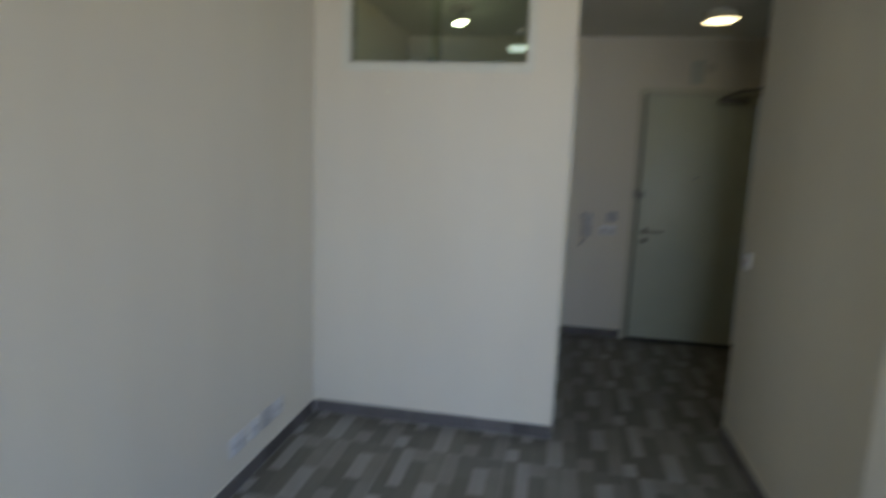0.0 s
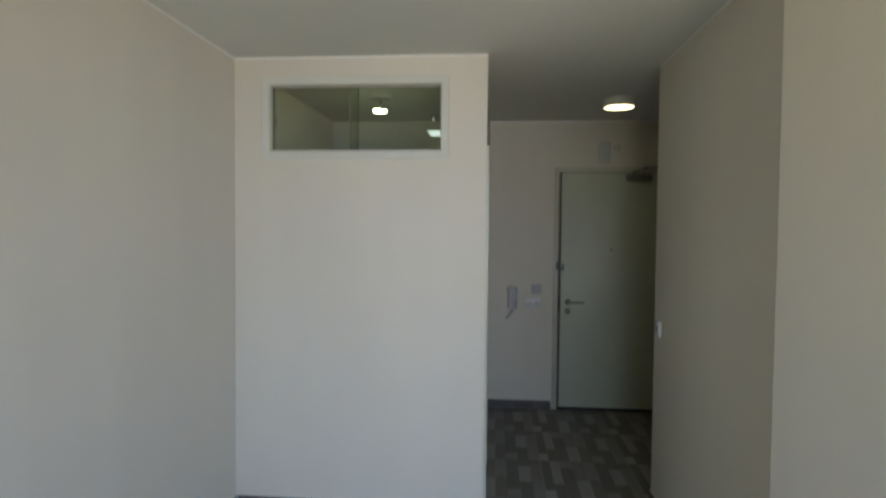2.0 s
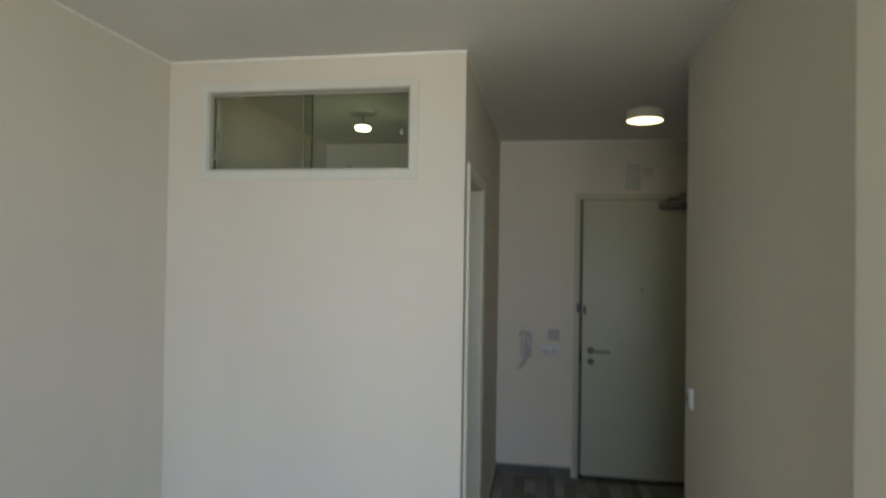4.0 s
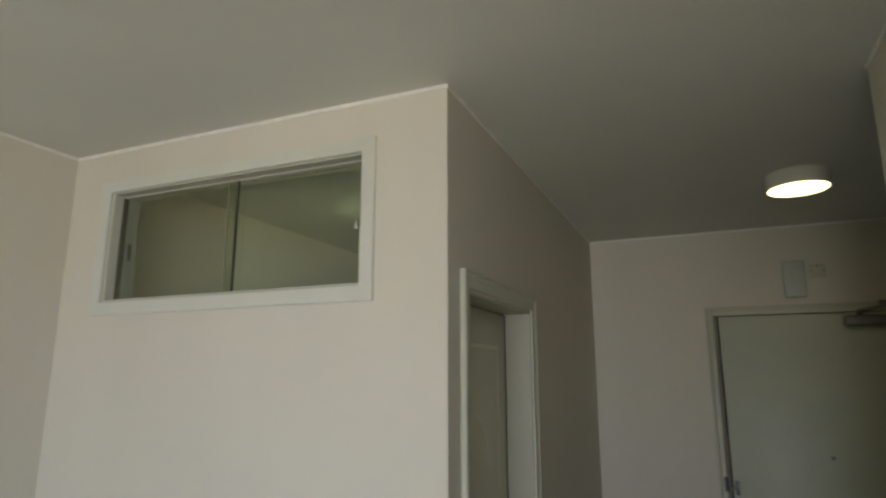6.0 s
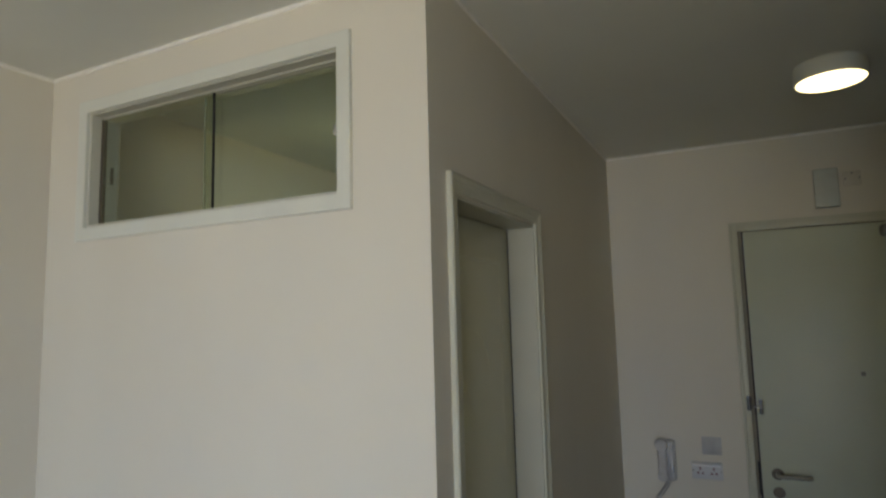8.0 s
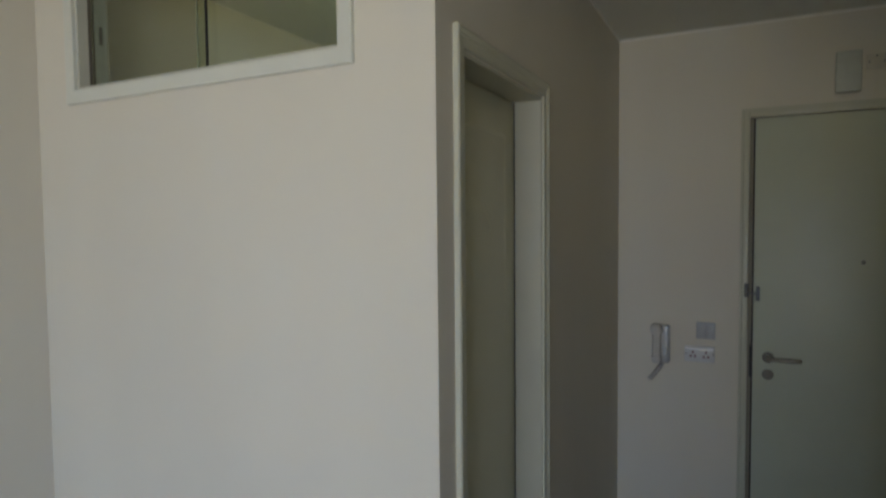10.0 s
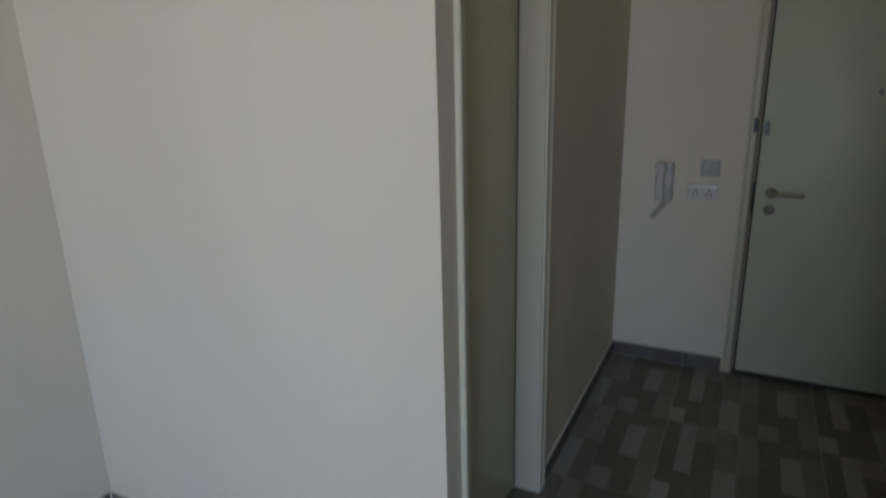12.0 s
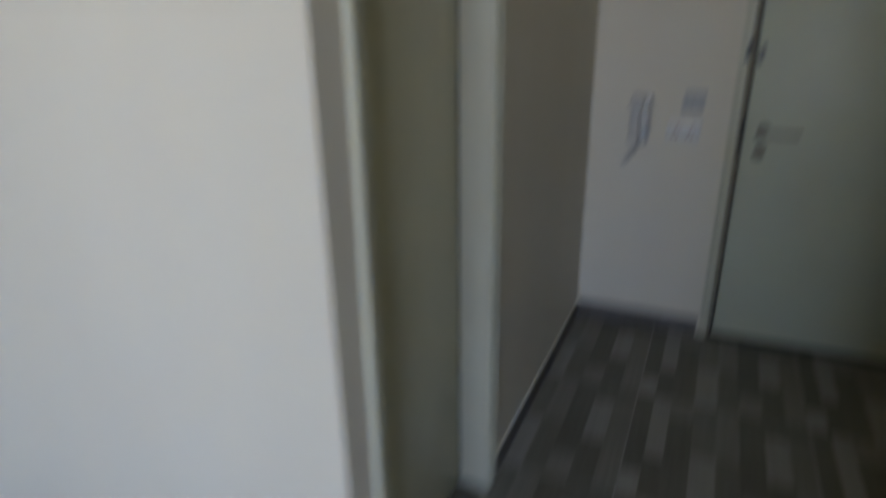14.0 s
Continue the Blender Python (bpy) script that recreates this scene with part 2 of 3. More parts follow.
structure("wall_window", wall_boxes((XL, -0.06, YW - 0.2, YW, B, T), (2.50, XE, YW - 0.2, YW, B, T), (-0.06, 2.50, YW - 0.2, YW, B, 0.85), (-0.06, 2.50, YW - 0.2, YW, 2.25, T)),
          WALL, "cream painted outer wall with a wide window", "wall")
structure("ceiling", wall_boxes((XL - 0.2, XE + 0.2, YW - 0.2, YB + 0.2, H, H + 0.2)), CEIL, "smooth white painted ceiling", "ceiling")
structure("ground", wall_boxes((-400, 400, -400, 400, -6.3, -6.0)), plain("pale_paving", (0.3, 0.28, 0.25), 0.9, vary=0.2, scale=0.4), "pale paved ground outside the window", "ground")

# thin filler line where walls meet the ceiling
bm = bmesh.new()
for b in ((XL, 0.004, -0.004, 0), (0, 0.004, 0, YB), (0.004, XE, YB - 0.004, YB), (XL, XL + 0.004, YW, -0.004), (XR - 0.004, XR, YR0, YR1)):
    add_box(bm, *b, H - 0.011, H - 0.0005)
structure("ceiling_trim", bm, CAULK, "thin white filler line along the ceiling", "trim")

# ---- window of the room, behind ----
w = thing("window_2", "wide aluminium window to the outside", "window", kind="structure", at=(1.22, YW - 0.1, 0.85))
for x0, x1 in ((-1.28, -1.23), (-0.025, 0.025), (1.23, 1.28)):
    part("mullion", box(x0, x1, -0.03, 0.03, 0, 1.4, bevel=0.004), ALU, w)
for z0, z1 in ((0, 0.05), (1.35, 1.4)):
    part("rail", box(-1.23, 1.23, -0.029, 0.029, z0, z1, bevel=0.004), ALU, w)
for x0, x1 in ((-1.23, -0.025), (0.025, 1.23)):
    part("pane", box(x0, x1, -0.004, 0.004, 0.05, 1.35), GLASS, w).visible_shadow = False
part("window_sill", box(-1.277, 1.277, 0.03, 0.13, -0.03, 0.0, bevel=0.005), STONE, w)

# ---- high internal window ----
w = thing("window_1", "white framed internal window with two sliding panes high in the partition", "window", kind="structure", at=(0, 0, 0))
CW = 0.046


def mitred(p, q, across, proud, width, steps):
    """A casing board from p to q with mitred ends; across: towards the opening; steps: (share of width, share of proud)."""
    p, q, n, a = Vector(p), Vector(q), Vector(proud), Vector(across)
    d = (q - p).normalized()
    bm = bmesh.new()
    rows = []
    for s, h in steps:
        off = a * (width * s) + n * h
        rows.append((bm.verts.new(p + off + d * (width * s)), bm.verts.new(q + off - d * (width * s))))
    for r0, r1 in zip(rows, rows[1:] + rows[:1]):
        bm.faces.new((r0[0], r0[1], r1[1], r1[0]))
    bm.faces.new([r[0] for r in rows])
    bm.faces.new([r[1] for r in rows])
    return bm


FLAT = ((0, 0), (0, 0.92), (0.06, 1.0), (0.78, 1.0), (0.84, 0.9), (0.84, 0))
o = (WX0 - CW + 0.006, WX1 + CW - 0.006, WZ0 - CW + 0.004, WZ1 + CW - 0.009)
for p, q, a in (((o[0], 0, o[2]), (o[1], 0, o[2]), (0, 0, 1)), ((o[0], 0, o[3]), (o[1], 0, o[3]), (0, 0, -1)),
                ((o[0], 0, o[2]), (o[0], 0, o[3]), (1, 0, 0)), ((o[1], 0, o[2]), (o[1], 0, o[3]), (-1, 0, 0))):
    part("casing", mitred(p, q, a, (0, -0.013, 0), CW, FLAT), TRIM, w, smooth=False)
# lining of the opening, its shade put into the darker colour
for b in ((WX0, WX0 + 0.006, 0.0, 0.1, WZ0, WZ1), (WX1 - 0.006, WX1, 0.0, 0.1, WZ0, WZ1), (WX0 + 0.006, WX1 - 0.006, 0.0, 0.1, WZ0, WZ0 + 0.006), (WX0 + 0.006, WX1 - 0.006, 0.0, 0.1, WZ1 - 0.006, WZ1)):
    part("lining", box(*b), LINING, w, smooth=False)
# tracks with grooves, in the lining's shaded colour, two bare sliding panes
zs0, zs1 = WZ0 + 0.010, WZ1 - 0.010
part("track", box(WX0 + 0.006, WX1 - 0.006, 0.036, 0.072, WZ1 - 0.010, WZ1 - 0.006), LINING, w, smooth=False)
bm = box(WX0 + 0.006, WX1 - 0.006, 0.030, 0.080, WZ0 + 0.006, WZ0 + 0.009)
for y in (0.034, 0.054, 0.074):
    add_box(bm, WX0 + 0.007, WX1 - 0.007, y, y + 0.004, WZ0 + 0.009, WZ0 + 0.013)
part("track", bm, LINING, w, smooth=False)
part("glass_groove", box(WX0 + 0.006, WX0 + 0.0085, 0.032, 0.054, zs0, zs1), plain("brown_groove", (0.10, 0.085, 0.06), 0.7), w)
part("back_lining", box(WX0 + 0.006, WX0 + 0.0095, 0.054, 0.092, zs0, zs1), ALU, w)
part("finger_pull_or_glint", box(WX0 + 0.0095, WX0 + 0.0115, 0.066, 0.078, 2.150, 2.205, bevel=0.0008), STEEL, w)
part("pane", box(WX0 + 0.009, -0.7090, 0.041, 0.047, zs0, zs1), SMOKED, w).visible_shadow = False
part("pane", box(-0.7545, WX1 - 0.008, 0.058, 0.064, zs0, zs1), GLASS, w).visible_shadow = False
# chrome bead added where the lamp's reflection glints on the right pane
part("finger_pull_or_glint", box(-0.299, -0.288, 0.0485, 0.0578, 2.168, 2.196, bevel=0.0045, seg=3), BRIGHT, w, "small chrome bead standing in for a lamp glint")
part("pane_edge", box(-0.7090, -0.7065, 0.040, 0.048, zs0, zs1), GAP, w)
part("pane_edge", box(-0.7570, -0.7546, 0.0575, 0.0645, zs0, zs1), CLEAR_GREEN, w, "polished green glass edge")

# ---- inner doorway ----
d = thing("door_1", "closed ivory inner door with faint arched panel and moulded frame", "door", kind="structure")
MOULD = ((0, 0), (0, 0.80), (0.08, 1.0), (0.22, 1.0), (0.30, 0.84), (0.42, 0.84), (0.50, 0.66), (0.94, 0.60), (1.0, 0.5), (1.0, 0))
CY0, CY1, CZ = 0.085, 0.787, 2.045
for p, q, a in (((0, CY0, CZ), (0, CY1, CZ), (0, 0, -1)), ((0, CY0, -0.045), (0, CY0, CZ), (0, 1, 0)), ((0, CY1, -0.045), (0, CY1, CZ), (0, -1, 0))):
    part("casing", mitred(p, q, a, (0.0145, 0, 0), 0.045, MOULD), CREAM_TRIM, d, smooth=False)
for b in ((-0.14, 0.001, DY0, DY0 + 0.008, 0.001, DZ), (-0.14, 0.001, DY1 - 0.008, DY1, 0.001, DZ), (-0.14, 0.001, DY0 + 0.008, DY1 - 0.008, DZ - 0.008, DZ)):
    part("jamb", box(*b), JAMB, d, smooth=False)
leaf = part("door_leaf", box(-0.126, -0.090, DY0 + 0.010, DY1 - 0.012, 0.008, DZ - 0.011, bevel=0.002), INNER_DOOR, d)
part("seal", box(-0.123, -0.0885, DY1 - 0.0155, DY1 - 0.0085, 0.008, DZ - 0.011), GAP, d)

# faint raised lines pressed into the leaf: the head of a panel and two curves within it
FAINT = ((0, 0), (0.3, 0.8), (0.5, 1.0), (0.7, 0.8), (1.0, 0))
x, y0, y1, z0, z1 = -0.0903, 0.205, 0.655, 1.22, 1.882
for p, q, a, proud in (((x, y0, z1), (x, y1, z1), (0, 0, -1), 0.0020), ((x, y0, z0), (x, y0, z1), (0, 1, 0), 0.0010), ((x, y1, z0), (x, y1, z1), (0, -1, 0), 0.0010)):
    part("panel_moulding", mitred(p, q, a, (proud, 0, 0), 0.020, FAINT), INNER_DOOR, leaf)
for cy, cz, rad, a0, a1 in ((0.390, 1.520, 0.150, 12, 100), (0.275, 1.430, 0.125, 5, 85)):
    arch = [(-0.0922, cy + rad * math.cos(radians(a)), cz + rad * math.sin(radians(a))) for a in range(a0, a1, 4)]
    part("arch_moulding", add_tube(bmesh.new(), arch, 0.0040, 8), INNER_DOOR, leaf)

# ---- entrance door ----
d = thing("door_2", "closed pale green-white flush entrance door with steel lever handle", "door", kind="structure")
leaf = part("door_leaf", box(0.626, 1.466, YB - 0.022, YB + 0.022, 0.030, 2.067, bevel=0.002), DOOR, d)
for b in ((0.577, 0.602, YB - 0.020, YB + 0.05, 0.001, 2.104), (1.478, 1.518, YB - 0.020, YB + 0.05, 0.001, 2.104), (0.602, 1.478, YB - 0.0195, YB + 0.05, 2.073, 2.104)):
    part("frame", box(*b, bevel=0.003), CREAM_TRIM, d)
part("frame_edge", box(0.565, 0.577, YB - 0.012, YB, 0.001, 2.112, bevel=0.003), CREAM_TRIM, d)
part("frame_edge", box(0.5655, 1.516, YB - 0.0115, YB, 2.104, 2.116, bevel=0.003), CREAM_TRIM, d)
# shade in the frame's rebate and gaps, put into brown and black strips
part("frame_stop", box(0.602, 0.6180, YB - 0.004, YB + 0.04, 0.001, 2.073), REBATE_SHADE, d, "rebate of the frame with its shade as brown colour")
part("gap", box(0.6180, 0.6255, YB - 0.004, YB + 0.03, 0.004, 2.072), GAP, d)
part("gap", box(0.6255, 1.478, YB - 0.004, YB + 0.03, 2.068, 2.0725), SHADOW_GAP, d)
part("threshold", box(0.611, 1.477, YB - 0.016, YB + 0.05, 0.0005, 0.027, bevel=0.002), GAP, d)
part("strike_plate", box(0.611, 0.6245, YB - 0.014, YB - 0.0045, 0.85, 1.0, bevel=0.001), DARK, d)
yf = YB - 0.022
h = part("handle_rosette", add_cyl(bmesh.new(), pose(0.690, yf, 0.952) @ FY, 0.0255, 0.0255, 0.009, 32, 0.002), STEEL, leaf)
c = [(0.690, yf - 0.008, 0.952), (0.690, yf - 0.030, 0.952), (0.693, yf - 0.043, 0.952), (0.702, yf - 0.050, 0.952), (0.717, yf - 0.052, 0.952), (0.804, yf - 0.052, 0.952), (0.815, yf - 0.049, 0.952), (0.818, yf - 0.040, 0.952)]
part("lever", add_tube(bmesh.new(), c, 0.0095, 14), LEVER, leaf, "brushed steel lever")
part("key_rosette", add_cyl(bmesh.new(), pose(0.690, yf, 0.871) @ FY, 0.025, 0.025, 0.009, 32, 0.002), STEEL, leaf)
part("key_cylinder", add_cyl(bmesh.new(), pose(0.690, yf - 0.009, 0.873) @ FY, 0.0085, 0.0085, 0.003, 20), STEEL, leaf)
part("peephole", add_cyl(add_cyl(bmesh.new(), pose(1.053, yf, 1.406) @ FY, 0.010, 0.009, 0.006, 20, 0.001), pose(1.053, yf - 0.006, 1.406) @ FY, 0.006, 0.005, 0.003, 16), CLOSER, leaf, "small dark peephole")
# door guard: one half on the frame, one on the leaf
bm = box(0.586, 0.606, YB - 0.034, YB - 0.020, 1.231, 1.297, bevel=0.003)
add_tube(bm, [(0.596, YB - 0.038, 1.239), (0.596, YB - 0.038, 1.289)], 0.006, 10)
part("guard_keeper", bm, CHROME, d, "satin chrome guard keeper")
bm = box(0.635, 0.652, yf - 0.014, yf, 1.217, 1.283, bevel=0.003)
add_cyl(bm, pose(0.644, yf - 0.012, 1.251) @ FY, 0.006, 0.008, 0.018, 14, 0.001)
add_box(bm, 0.604, 0.638, yf - 0.020, yf - 0.013, 1.246, 1.256, bevel=0.002)
part("guard_latch", bm, CHROME, leaf, "satin chrome door guard")
cl = part("door_closer", box(1.160, 1.380, yf - 0.048, yf, 2.000, 2.052, bevel=0.016, seg=4), CLOSER, leaf, "dark grey overhead door closer")
bm = add_cyl(bmesh.new(), pose(1.228, yf - 0.022, 2.054), 0.014, 0.012, 0.012, 20, 0.001)
add_box(bm, 1.216, 1.240, yf - 0.03, yf - 0.014, 2.064, 2.070, bevel=0.001)
part("pivot", bm, CLOSER, cl)
part("arm", add_tube(bmesh.new(), [(1.222, yf - 0.022, 2.070), (1.31, yf - 0.13, 2.085), (1.42, yf - 0.22, 2.100)], 0.0085, 10), CLOSER, cl)
part("arm", add_tube(bmesh.new(), [(1.42, yf - 0.22, 2.108), (1.38, YB - 0.11, 2.110), (1.34, YB - 0.03, 2.110)], 0.007, 10), CLOSER, cl)
part("bracket", box(1.31, 1.37, YB - 0.036, YB - 0.012, 2.094, 2.120, bevel=0.002), CLOSER, cl)

# ---- fittings on the entrance wall ----
ph = thing("intercom_phone", "dull grey-white wall intercom phone with handset and hanging cord", "intercom", at=(0.207, YB, 0.978))
part("base", box(-0.026, 0.046, -0.040, 0, -0.096, 0.096, bevel=0.010, seg=3), GREY_PLASTIC, ph, "grey plastic base")
part("side_trim", box(0.0445, 0.0500, -0.034, -0.006, -0.090, 0.092, bevel=0.002), GREY_PLASTIC, ph)
bm = box(-0.030, 0.012, -0.070, -0.050, -0.094, 0.094, bevel=0.0095, seg=4)
add_cyl(bm, pose(-0.012, -0.036, 0.074) @ FY, 0.033, 0.026, 0.040, 28, 0.006)
add_cyl(bm, pose(-0.010, -0.036, -0.072) @ FY, 0.026, 0.022, 0.038, 28, 0.005)
part("handset", bm, DULL, ph, "dull translucent-looking grey handset")
# two shallow mirror domes, added to give the phone its glints of the window
for z, hh in ((0.066, 0.020), (-0.036, 0.024)):
    bm = bmesh.new()
    bmesh.ops.create_uvsphere(bm, u_segments=20, v_segments=12, radius=1.0, matrix=Matrix.LocRotScale((0.033, -0.0395, z), None, (0.009, 0.0035, hh)))
    part("glint_dome", bm, GLINT_GLOSS, ph, "mirror-gloss dome added for a glint")
pts = [(0.014 - 0.058 * s + 0.010 * math.cos(s * 95), -0.026 + 0.010 * math.sin(s * 95), -0.094 - 0.090 * s ** 0.8) for s in [k / 160 for k in range(161)]]
part("cord", add_tube(bmesh.new(), pts, 0.0032, 6), DULL, ph, "coiled grey cord")

sw = thing("light_switch", "pale grey double rocker light switch on the entrance wall", "light switch", at=(0.420, YB, 1.0545))
part("plate", box(-0.043, 0.043, -0.009, 0, -0.041, 0.041, bevel=0.003), GREY_PLASTIC, sw)
for s in (-1, 1):
    part("rocker", add_box(bmesh.new(), s * 0.019 - 0.0165, s * 0.019 + 0.0165, -0.0125, -0.008, -0.030, 0.030, bevel=0.002), GREY_PLASTIC, sw)


def socket(name, label, n, m):
    """A white plate with n three-pin sockets, standing on the wall with its face to -y."""
    wd = 0.069 * n if n > 1 else 0.086
    ob = thing(name, label, "socket")
    ob.matrix_basis = m
    part("plate", box(-wd / 2, wd / 2, -0.010, 0, -0.040, 0.040, bevel=0.003), PLASTIC, ob)
    for k in range(n):
        x = (k - (n - 1) / 2) * 0.060
        for px, pz, pw, ph_ in ((x, 0.009, 0.009, 0.013), (x - 0.010, -0.012, 0.011, 0.010), (x + 0.010, -0.012, 0.011, 0.010)):
            part("pin_hole", box(px - pw / 2, px + pw / 2, -0.0112, -0.0095, pz - ph_ / 2, pz + ph_ / 2), PINK, ob)
    for x in (-wd / 2 + 0.007, wd / 2 - 0.007):
        part("screw", add_cyl(bmesh.new(), pose(x, -0.0095, 0) @ FY, 0.003, 0.003, 0.0015, 12), STEEL, ob)
    return ob


s = socket("double_socket", "white double three-pin socket under the light switch", 2, pose(0.393, YB, 0.937))
# sloped bright wedge, added for the reflection along the socket's top
bm = box(-0.064, 0.060, -0.024, -0.0095, 0.024, 0.041)
for v in bm.verts:
    if v.co.y < -0.02 and v.co.z > 0.03:
        v.co.z -= 0.012
part("top_sheen", bm, EDGE_SHEEN, s, "bright wedge added for the sheen along the upper edge")

cb = thing("chime_box", "slim pale grey chime box above the entrance door", "door chime", at=(0.984, YB, 2.240))
part("cover", box(-0.050, 0.047, -0.034, -0.004, -0.089, 0.090, bevel=0.006, seg=3), AGED, cb)
part("back_plate", box(-0.047, 0.047, -0.004, 0, -0.085, 0.086), GREY_PLASTIC, cb)
fs = thing("fused_spur", "ivory blank connection plate with screws beside the chime box", "wall plate", at=(1.086, YB, 2.280))
part("plate", box(-0.035, 0.035, -0.009, 0, -0.036, 0.030, bevel=0.003), IVORY, fs)
for x, z in ((-0.027, -0.004), (0.027, -0.004), (0.0, 0.020)):
    part("screw", add_cyl(bmesh.new(), pose(x, -0.0095, z) @ FY, 0.004, 0.004, 0.002, 12), CLOSER, fs)

# ---- switch on the block, plates low on the long wall ----
sw = thing("heater_switch", "white wall switch with a red rocker by the passage corner", "light switch")
sw.matrix_basis = pose(XR, 0.195, 1.037, 0, 0, -90)
part("plate", box(-0.043, 0.043, -0.016, 0, -0.043, 0.043, bevel=0.004), SHINY, sw)
part("rocker", box(-0.012, 0.012, -0.0195, -0.015, -0.016, 0.016, bevel=0.002), RED, sw, "red rocker")

for y, wd, mt, lb in ((-0.870, 0.140, PLASTIC, "white double socket plate low on the long wall"), (-0.722, 0.105, PLASTIC, "white single plate low on the long wall"), (-0.593, 0.105, GREY_PLASTIC, "grey data plate low on the long wall"), (-0.478, 0.105, PLASTIC, "white aerial plate low on the long wall")):
    wp = thing("wall_plate", lb, "wall plate", "plates low on the long wall")
    wp.matrix_basis = pose(XL, y, 0.222, 0, 0, 90)
    part("plate", box(-wd / 2 + 0.004, wd / 2 - 0.004, -0.010, 0, -0.044, 0.044, bevel=0.003), mt, wp)
    for x in (-wd / 2 + 0.012, wd / 2 - 0.012):
        part("screw", add_cyl(bmesh.new(), pose(x, -0.0095, 0) @ FY, 0.003, 0.003, 0.0015, 10), STEEL, wp)
    for x in ((-0.03, 0.03) if wd > 0.12 else (0,)):
        part("insert", box(x - 0.014, x + 0.014, -0.0125, -0.0095, -0.014, 0.014, bevel=0.001), GREY_PLASTIC, wp)

# ---- lamps ----
lp = thing("ceiling_lamp", "round white surface-mounted ceiling lamp, lit", "ceiling lamp", at=(0.921, 1.170, H))
bm = bmesh.new()
prof = ((0.100, 0.0), (0.106, -0.003), (0.108, -0.010), (0.109, -0.050), (0.1085, -0.059), (0.106, -0.062), (0.102, -0.061), (0.1015, -0.056))
rings = [[bm.verts.new((r * math.cos(2 * math.pi * k / 64), r * math.sin(2 * math.pi * k / 64), z)) for k in range(64)] for r, z in prof]
for a, b in zip(rings, rings[1:]):
    for k in range(64):
        bm.faces.new((a[k], a[(k + 1) % 64], b[(k + 1) % 64], b[k]))
part("housing", bm, TRIM, lp, "white drum housing")
part("diffuser", add_cyl(bmesh.new(), pose(0, 0, -0.0605), 0.1015, 0.1015, 0.010, 64), LAMP_ON, lp, "glowing white diffuser")

lp = thing("bathroom_lamp", "small lit lamp under a dark round ceiling rose", "ceiling lamp", at=(-0.770, 1.02, H))
part("ceiling_rose", add_cyl(bmesh.new(), pose(0, 0, -0.022), 0.078, 0.086, 0.022, 40, 0.004), DULL, lp, "dark round ceiling rose")
part("stem", add_cyl(bmesh.new(), pose(0, 0, -0.085), 0.006, 0.006, 0.065, 12), CLOSER, lp)
part("head", add_cyl(bmesh.new(), pose(0, 0, -0.098), 0.050, 0.044, 0.014, 40, 0.003), CLOSER, lp)
part("diffuser", add_cyl(bmesh.new(), pose(0, 0, -0.114), 0.042, 0.050, 0.016, 40, 0.003), LAMP_IN, lp, "glowing domed diffuser")

lp = thing("square_lamp", "square lit panel lamp hanging in the inner room", "ceiling lamp", at=(-0.343, 1.65, H - 0.02))
part("housing", box(-0.15, 0.15, -0.15, 0.15, -0.1455, -0.125, bevel=0.004), CEIL, lp)
part("stem", add_cyl(bmesh.new(), pose(0, 0, -0.126), 0.006, 0.006, 0.146, 12), CEIL, lp)
part("diffuser", box(-0.14, 0.14, -0.14, 0.14, -0.150, -0.1455), PANEL_ON, lp, "glowing flat diffuser")

# white shower-head shape, added in place of a lamp reflection in the glass edge
sh = thing("lamp_glint_shape", "small white shower-head shape standing in for a lamp reflection in the glass", "shower head", at=(-1.175, YB, 2.325))
part("wall_flange", add_cyl(bmesh.new(), FY, 0.024, 0.020, 0.010, 24, 0.002), SHINY, sh)
part("arm", add_tube(bmesh.new(), [(0, -0.008, 0), (0, -0.08, 0.004), (0, -0.13, -0.006), (0, -0.155, -0.03)], 0.009, 12), SHINY, sh)
part("rose", add_cyl(bmesh.new(), pose(0, -0.152, -0.026, 155), 0.014, 0.036, 0.034, 28, 0.003), SHINY, sh)

# ---- skirting of cut floor tiles ----
def skirt_mesh(length, cuts, end0=True):
    """A skirting tile along +x with its face to -y; cuts: (end share, tone)."""
    hgt, th, e = 0.074, 0.010, 0.0012
    xs = [e] + [max(e, min(length - e, c[0] * length)) for c in cuts]
    vs, fs, tones = [], [], []
    for i, (a, b) in enumerate(zip(xs, xs[1:])):
        k = len(vs)
        vs += [(a, -th, 0), (b, -th, 0), (b, -th, hgt - 0.002), (a, -th, hgt - 0.002), (b, -th + 0.002, hgt), (a, -th + 0.002, hgt), (b, 0, hgt), (a, 0, hgt)]
        fs += [(k, k + 1, k + 2, k + 3), (k + 3, k + 2, k + 4, k + 5), (k + 5, k + 4, k + 6, k + 7)]
        tones += [cuts[i][1]] * 3
    n = len(vs)
    vs += [(xs[0], 0, 0), (xs[-1], 0, 0)]
    fs += [(n, 0, 3, 5, 7), (1 + n - 8 - 0, n + 1, n - 2, n - 4, n - 6)]
    tones += [cuts[0][1], cuts[-1][1]]
    me = bpy.data.meshes.new("skirting_tile")
    me.from_pydata(vs, [], fs)
    at = me.attributes.new("tone", "FLOAT", "FACE")
    at.data.foreach_set("value", tones)
    me.materials.append(SKIRT)
    return me


CUTS = [((0.22, 0.15), (0.80, 0.42), (1.0, 0.55)), ((0.46, 0.40), (0.70, 0.28), (1.0, 0.62)), ((0.35, 0.52), (1.0, 0.30)), ((0.62, 0.34), (1.0, 0.22)), ((0.12, 0.10), (0.55, 0.48), (1.0, 0.36))]


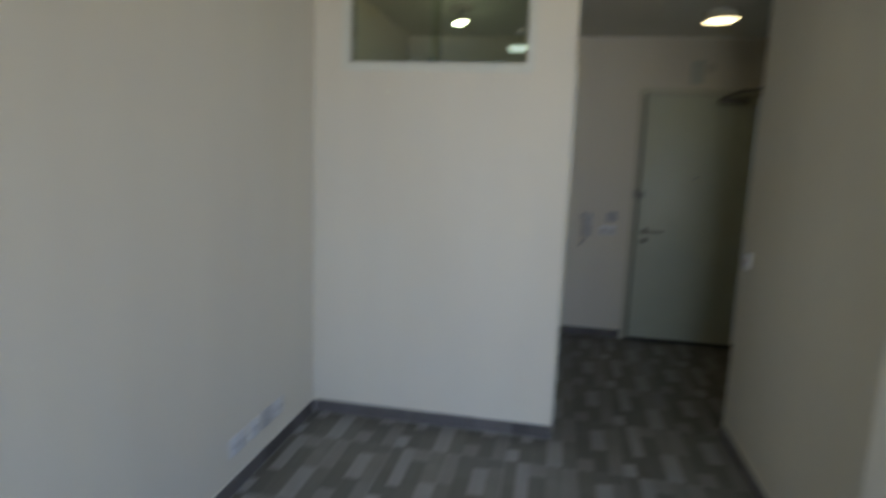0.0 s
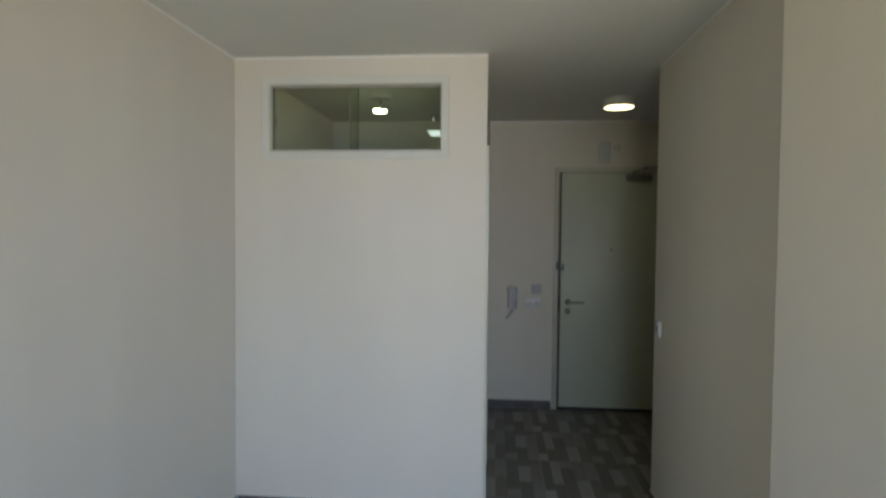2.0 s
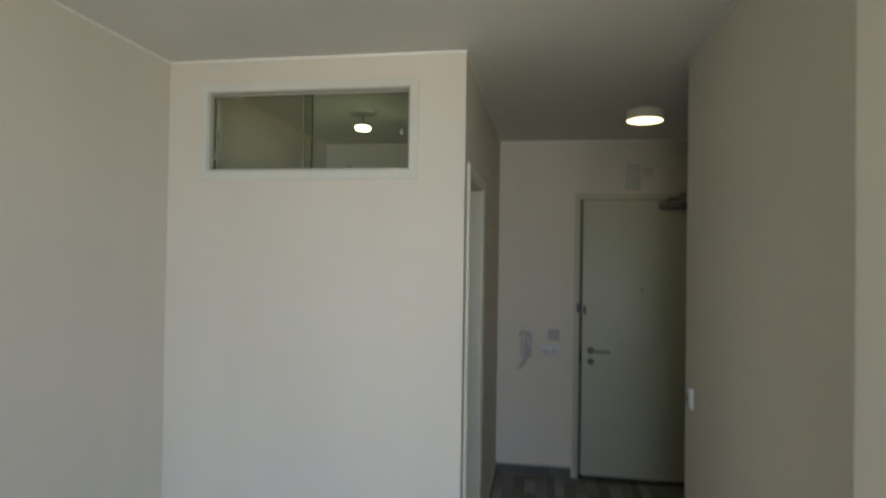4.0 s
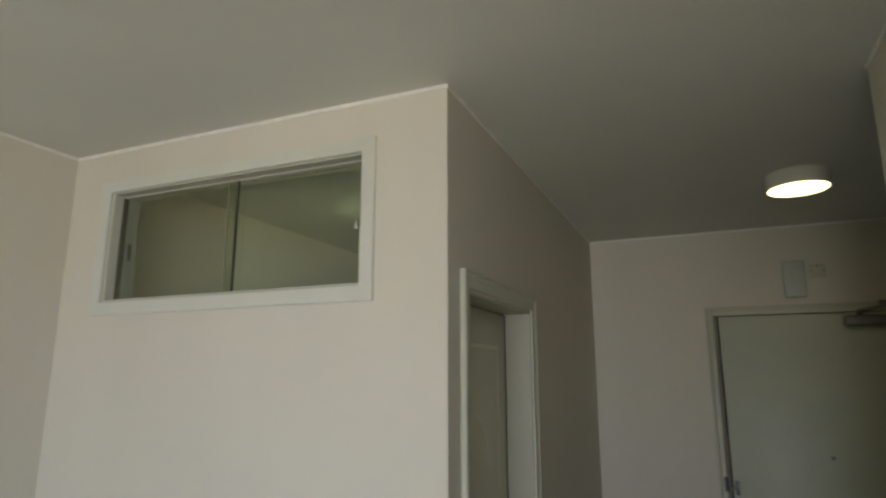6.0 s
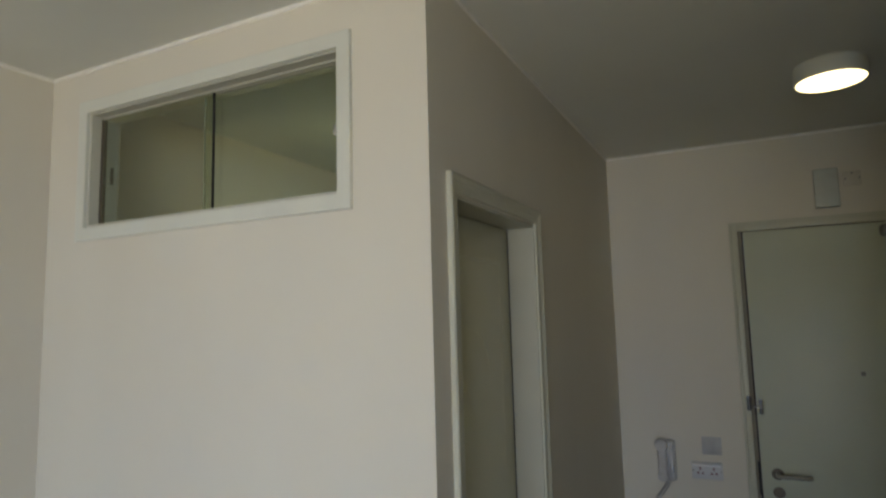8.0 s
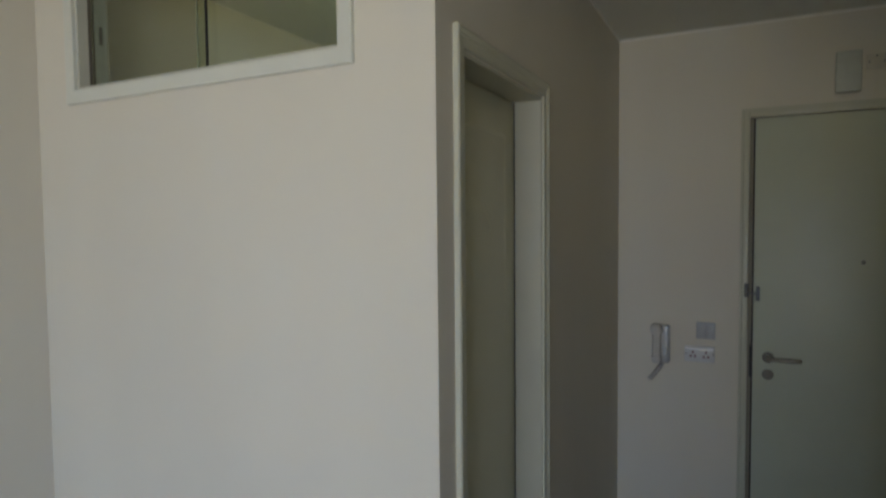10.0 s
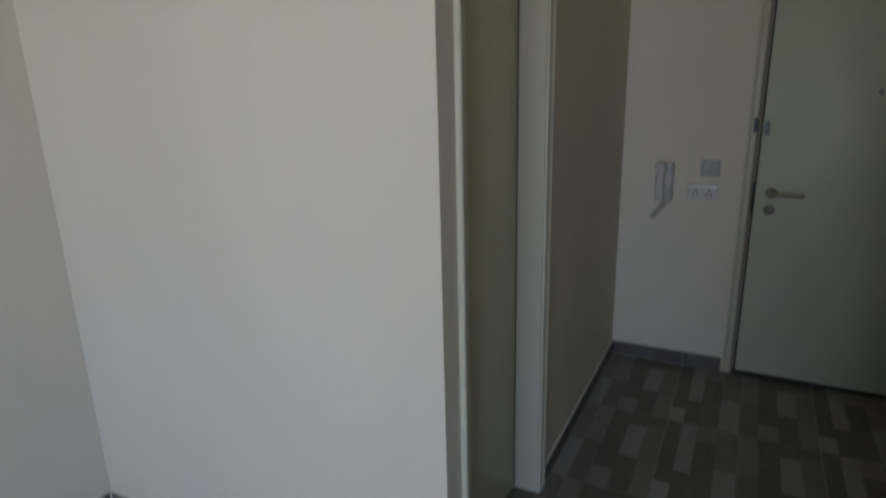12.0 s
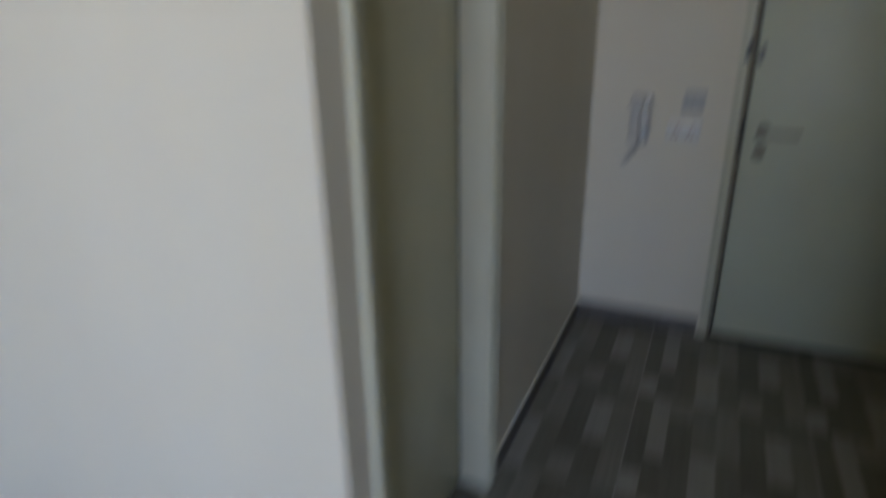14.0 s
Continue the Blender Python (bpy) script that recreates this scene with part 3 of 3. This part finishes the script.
def skirting(name, start, length, turn, joints, tones=()):
    """A run of skirting from start, along the direction turn (degrees), cut at the joints (metres along it); tones: the cuts of its last tiles."""
    base = new(name)
    base.matrix_basis = pose(*start, 0, 0, turn)
    tagged(base, "dark grey porcelain tile skirting with a white filler line", "baseboard", kind="structure")
    stops = [0] + [j for j in joints if 0.02 < j < length - 0.02] + [length]
    runs = list(zip(stops, stops[1:]))
    for i, (a, b) in enumerate(runs):
        k = i - (len(runs) - len(tones))
        ob = new("skirting_tile", skirt_mesh(b - a, tones[k] if k >= 0 else CUTS[(i + len(name)) % len(CUTS)]))
        ob.parent, ob.location = base, (a, 0, 0)
    part("filler_line", box(0, length, -0.0080, 0, 0.0742, 0.0775, bevel=0.0012), FILLER, base)
    part("joint_line", box(0, length, -0.0088, 0, 0.001, 0.0735), GROUT, base)
    part("joint_line", box(0, length, -0.0125, -0.0102, 0.0002, 0.0022), GROUT, base)
    return base


xj = [TX + P * k for k in range(-4, 4)]
yj = [TY + P * k for k in range(-10, 4)]
skirting("baseboard_partition", (XL, 0, 0), 0 - XL + 0.010, 0, [x - XL for x in xj],
         [((0.55, 0.42), (1.0, 0.38)), ((0.66, 0.36), (1.0, 0.50)), ((0.45, 0.12), (1.0, 0.24))])
skirting("baseboard_passage_near", (0, 0, 0), 0.084, 90, [])
skirting("baseboard_passage", (0, 0.788, 0), YB - 0.788, 90, [y - 0.788 for y in yj])
skirting("baseboard_entrance", (0, YB, 0), 0.557, 0, [x for x in xj])
long_run = skirting("baseboard_long", (XL, YW, 0), -YW, 90, [y - YW for y in yj], [((0.45, 0.36), (1.0, 0.10)), ((0.52, 0.42), (1.0, 0.12))])
part("corner_filler", box(-YW - 0.0135, -YW - 0.010, -0.0130, -0.0095, 0.002, 0.0765, bevel=0.001), CAULK, long_run, "thin white filler in the corner")
skirting("baseboard_block", (XR, YR1, 0), YR1 - YR0, -90, [YR1 - y for y in reversed(yj)])
skirting("baseboard_side", (XN, YR0, 0), math.hypot(YR0 - YN, SPLAY), -90 + math.degrees(math.atan2(SPLAY, YR0 - YN)), [YR0 - y for y in reversed(yj)])

# ---- floor of printed tiles ----
fl = tagged(part("floor", box(XL - 0.1, XE + 0.1, YW - 0.1, YB + 0.1, -0.05, -0.0012), GROUT, None, "", False),
            "grey-brown wood-strip printed porcelain tile floor with pale grout", "floor", kind="structure")
# the print: strips across u (share of the tile), each cut along v, with a tone
PRINT = [(0.000, 0.105, [(0.21, 0.80), (0.62, 0.13), (1.0, 0.18)]),
         (0.105, 0.210, [(0.37, 0.14), (1.0, 0.70)]),
         (0.210, 0.350, [(0.42, 0.20), (0.80, 0.14), (1.0, 0.48)]),
         (0.350, 0.487, [(0.48, 0.72), (0.78, 0.40), (1.0, 0.36)]),
         (0.487, 0.615, [(0.50, 0.28), (1.0, 0.50)]),
         (0.615, 0.750, [(0.21, 0.50), (0.64, 0.12), (1.0, 0.20)]),
         (0.750, 0.880, [(0.40, 0.14), (0.82, 0.68), (1.0, 0.20)]),
         (0.880, 1.000, [(0.36, 0.44), (0.86, 0.36), (1.0, 0.18)])]
vs, fs, tones = [], [], []
e, ch = 0.0013, 0.0014
S = P - 2 * e


def inset(share):
    return e + ch + share * (S - 2 * ch)


for u0, u1, cells in PRINT:
    v0 = 0.0
    for v1, tone in cells:
        k = len(vs)
        vs += [(inset(u0), inset(v0), 0), (inset(u1), inset(v0), 0), (inset(u1), inset(v1), 0), (inset(u0), inset(v1), 0)]
        fs.append((k, k + 1, k + 2, k + 3))
        tones.append(tone)
        v0 = v1
k = len(vs)
a, b = e + ch, P - e - ch
vs += [(a, a, 0), (b, a, 0), (b, b, 0), (a, b, 0), (e, e, -ch), (P - e, e, -ch), (P - e, P - e, -ch), (e, P - e, -ch)]
for i in range(4):
    j = (i + 1) % 4
    fs.append((k + 4 + i, k + 4 + j, k + j, k + i))
    tones.append(0.35)
tile_mesh = bpy.data.meshes.new("tile")
tile_mesh.from_pydata(vs, [], fs)
tile_mesh.attributes.new("tone", "FLOAT", "FACE").data.foreach_set("value", tones)
tile_mesh.materials.append(TILE)
for i in range(-4, 5):
    for j in range(-9, 4):
        x, y = TX + P * i, TY + P * j
        if x + P < XL or x > XE - 0.02 or y + P < YW or y > YB - 0.02 or (x > XN and y > YN and y + P < YR1):
            continue
        t = new("tile", tile_mesh)
        t.parent, t.location = fl, (x, y, random.uniform(-0.0003, 0.0003))
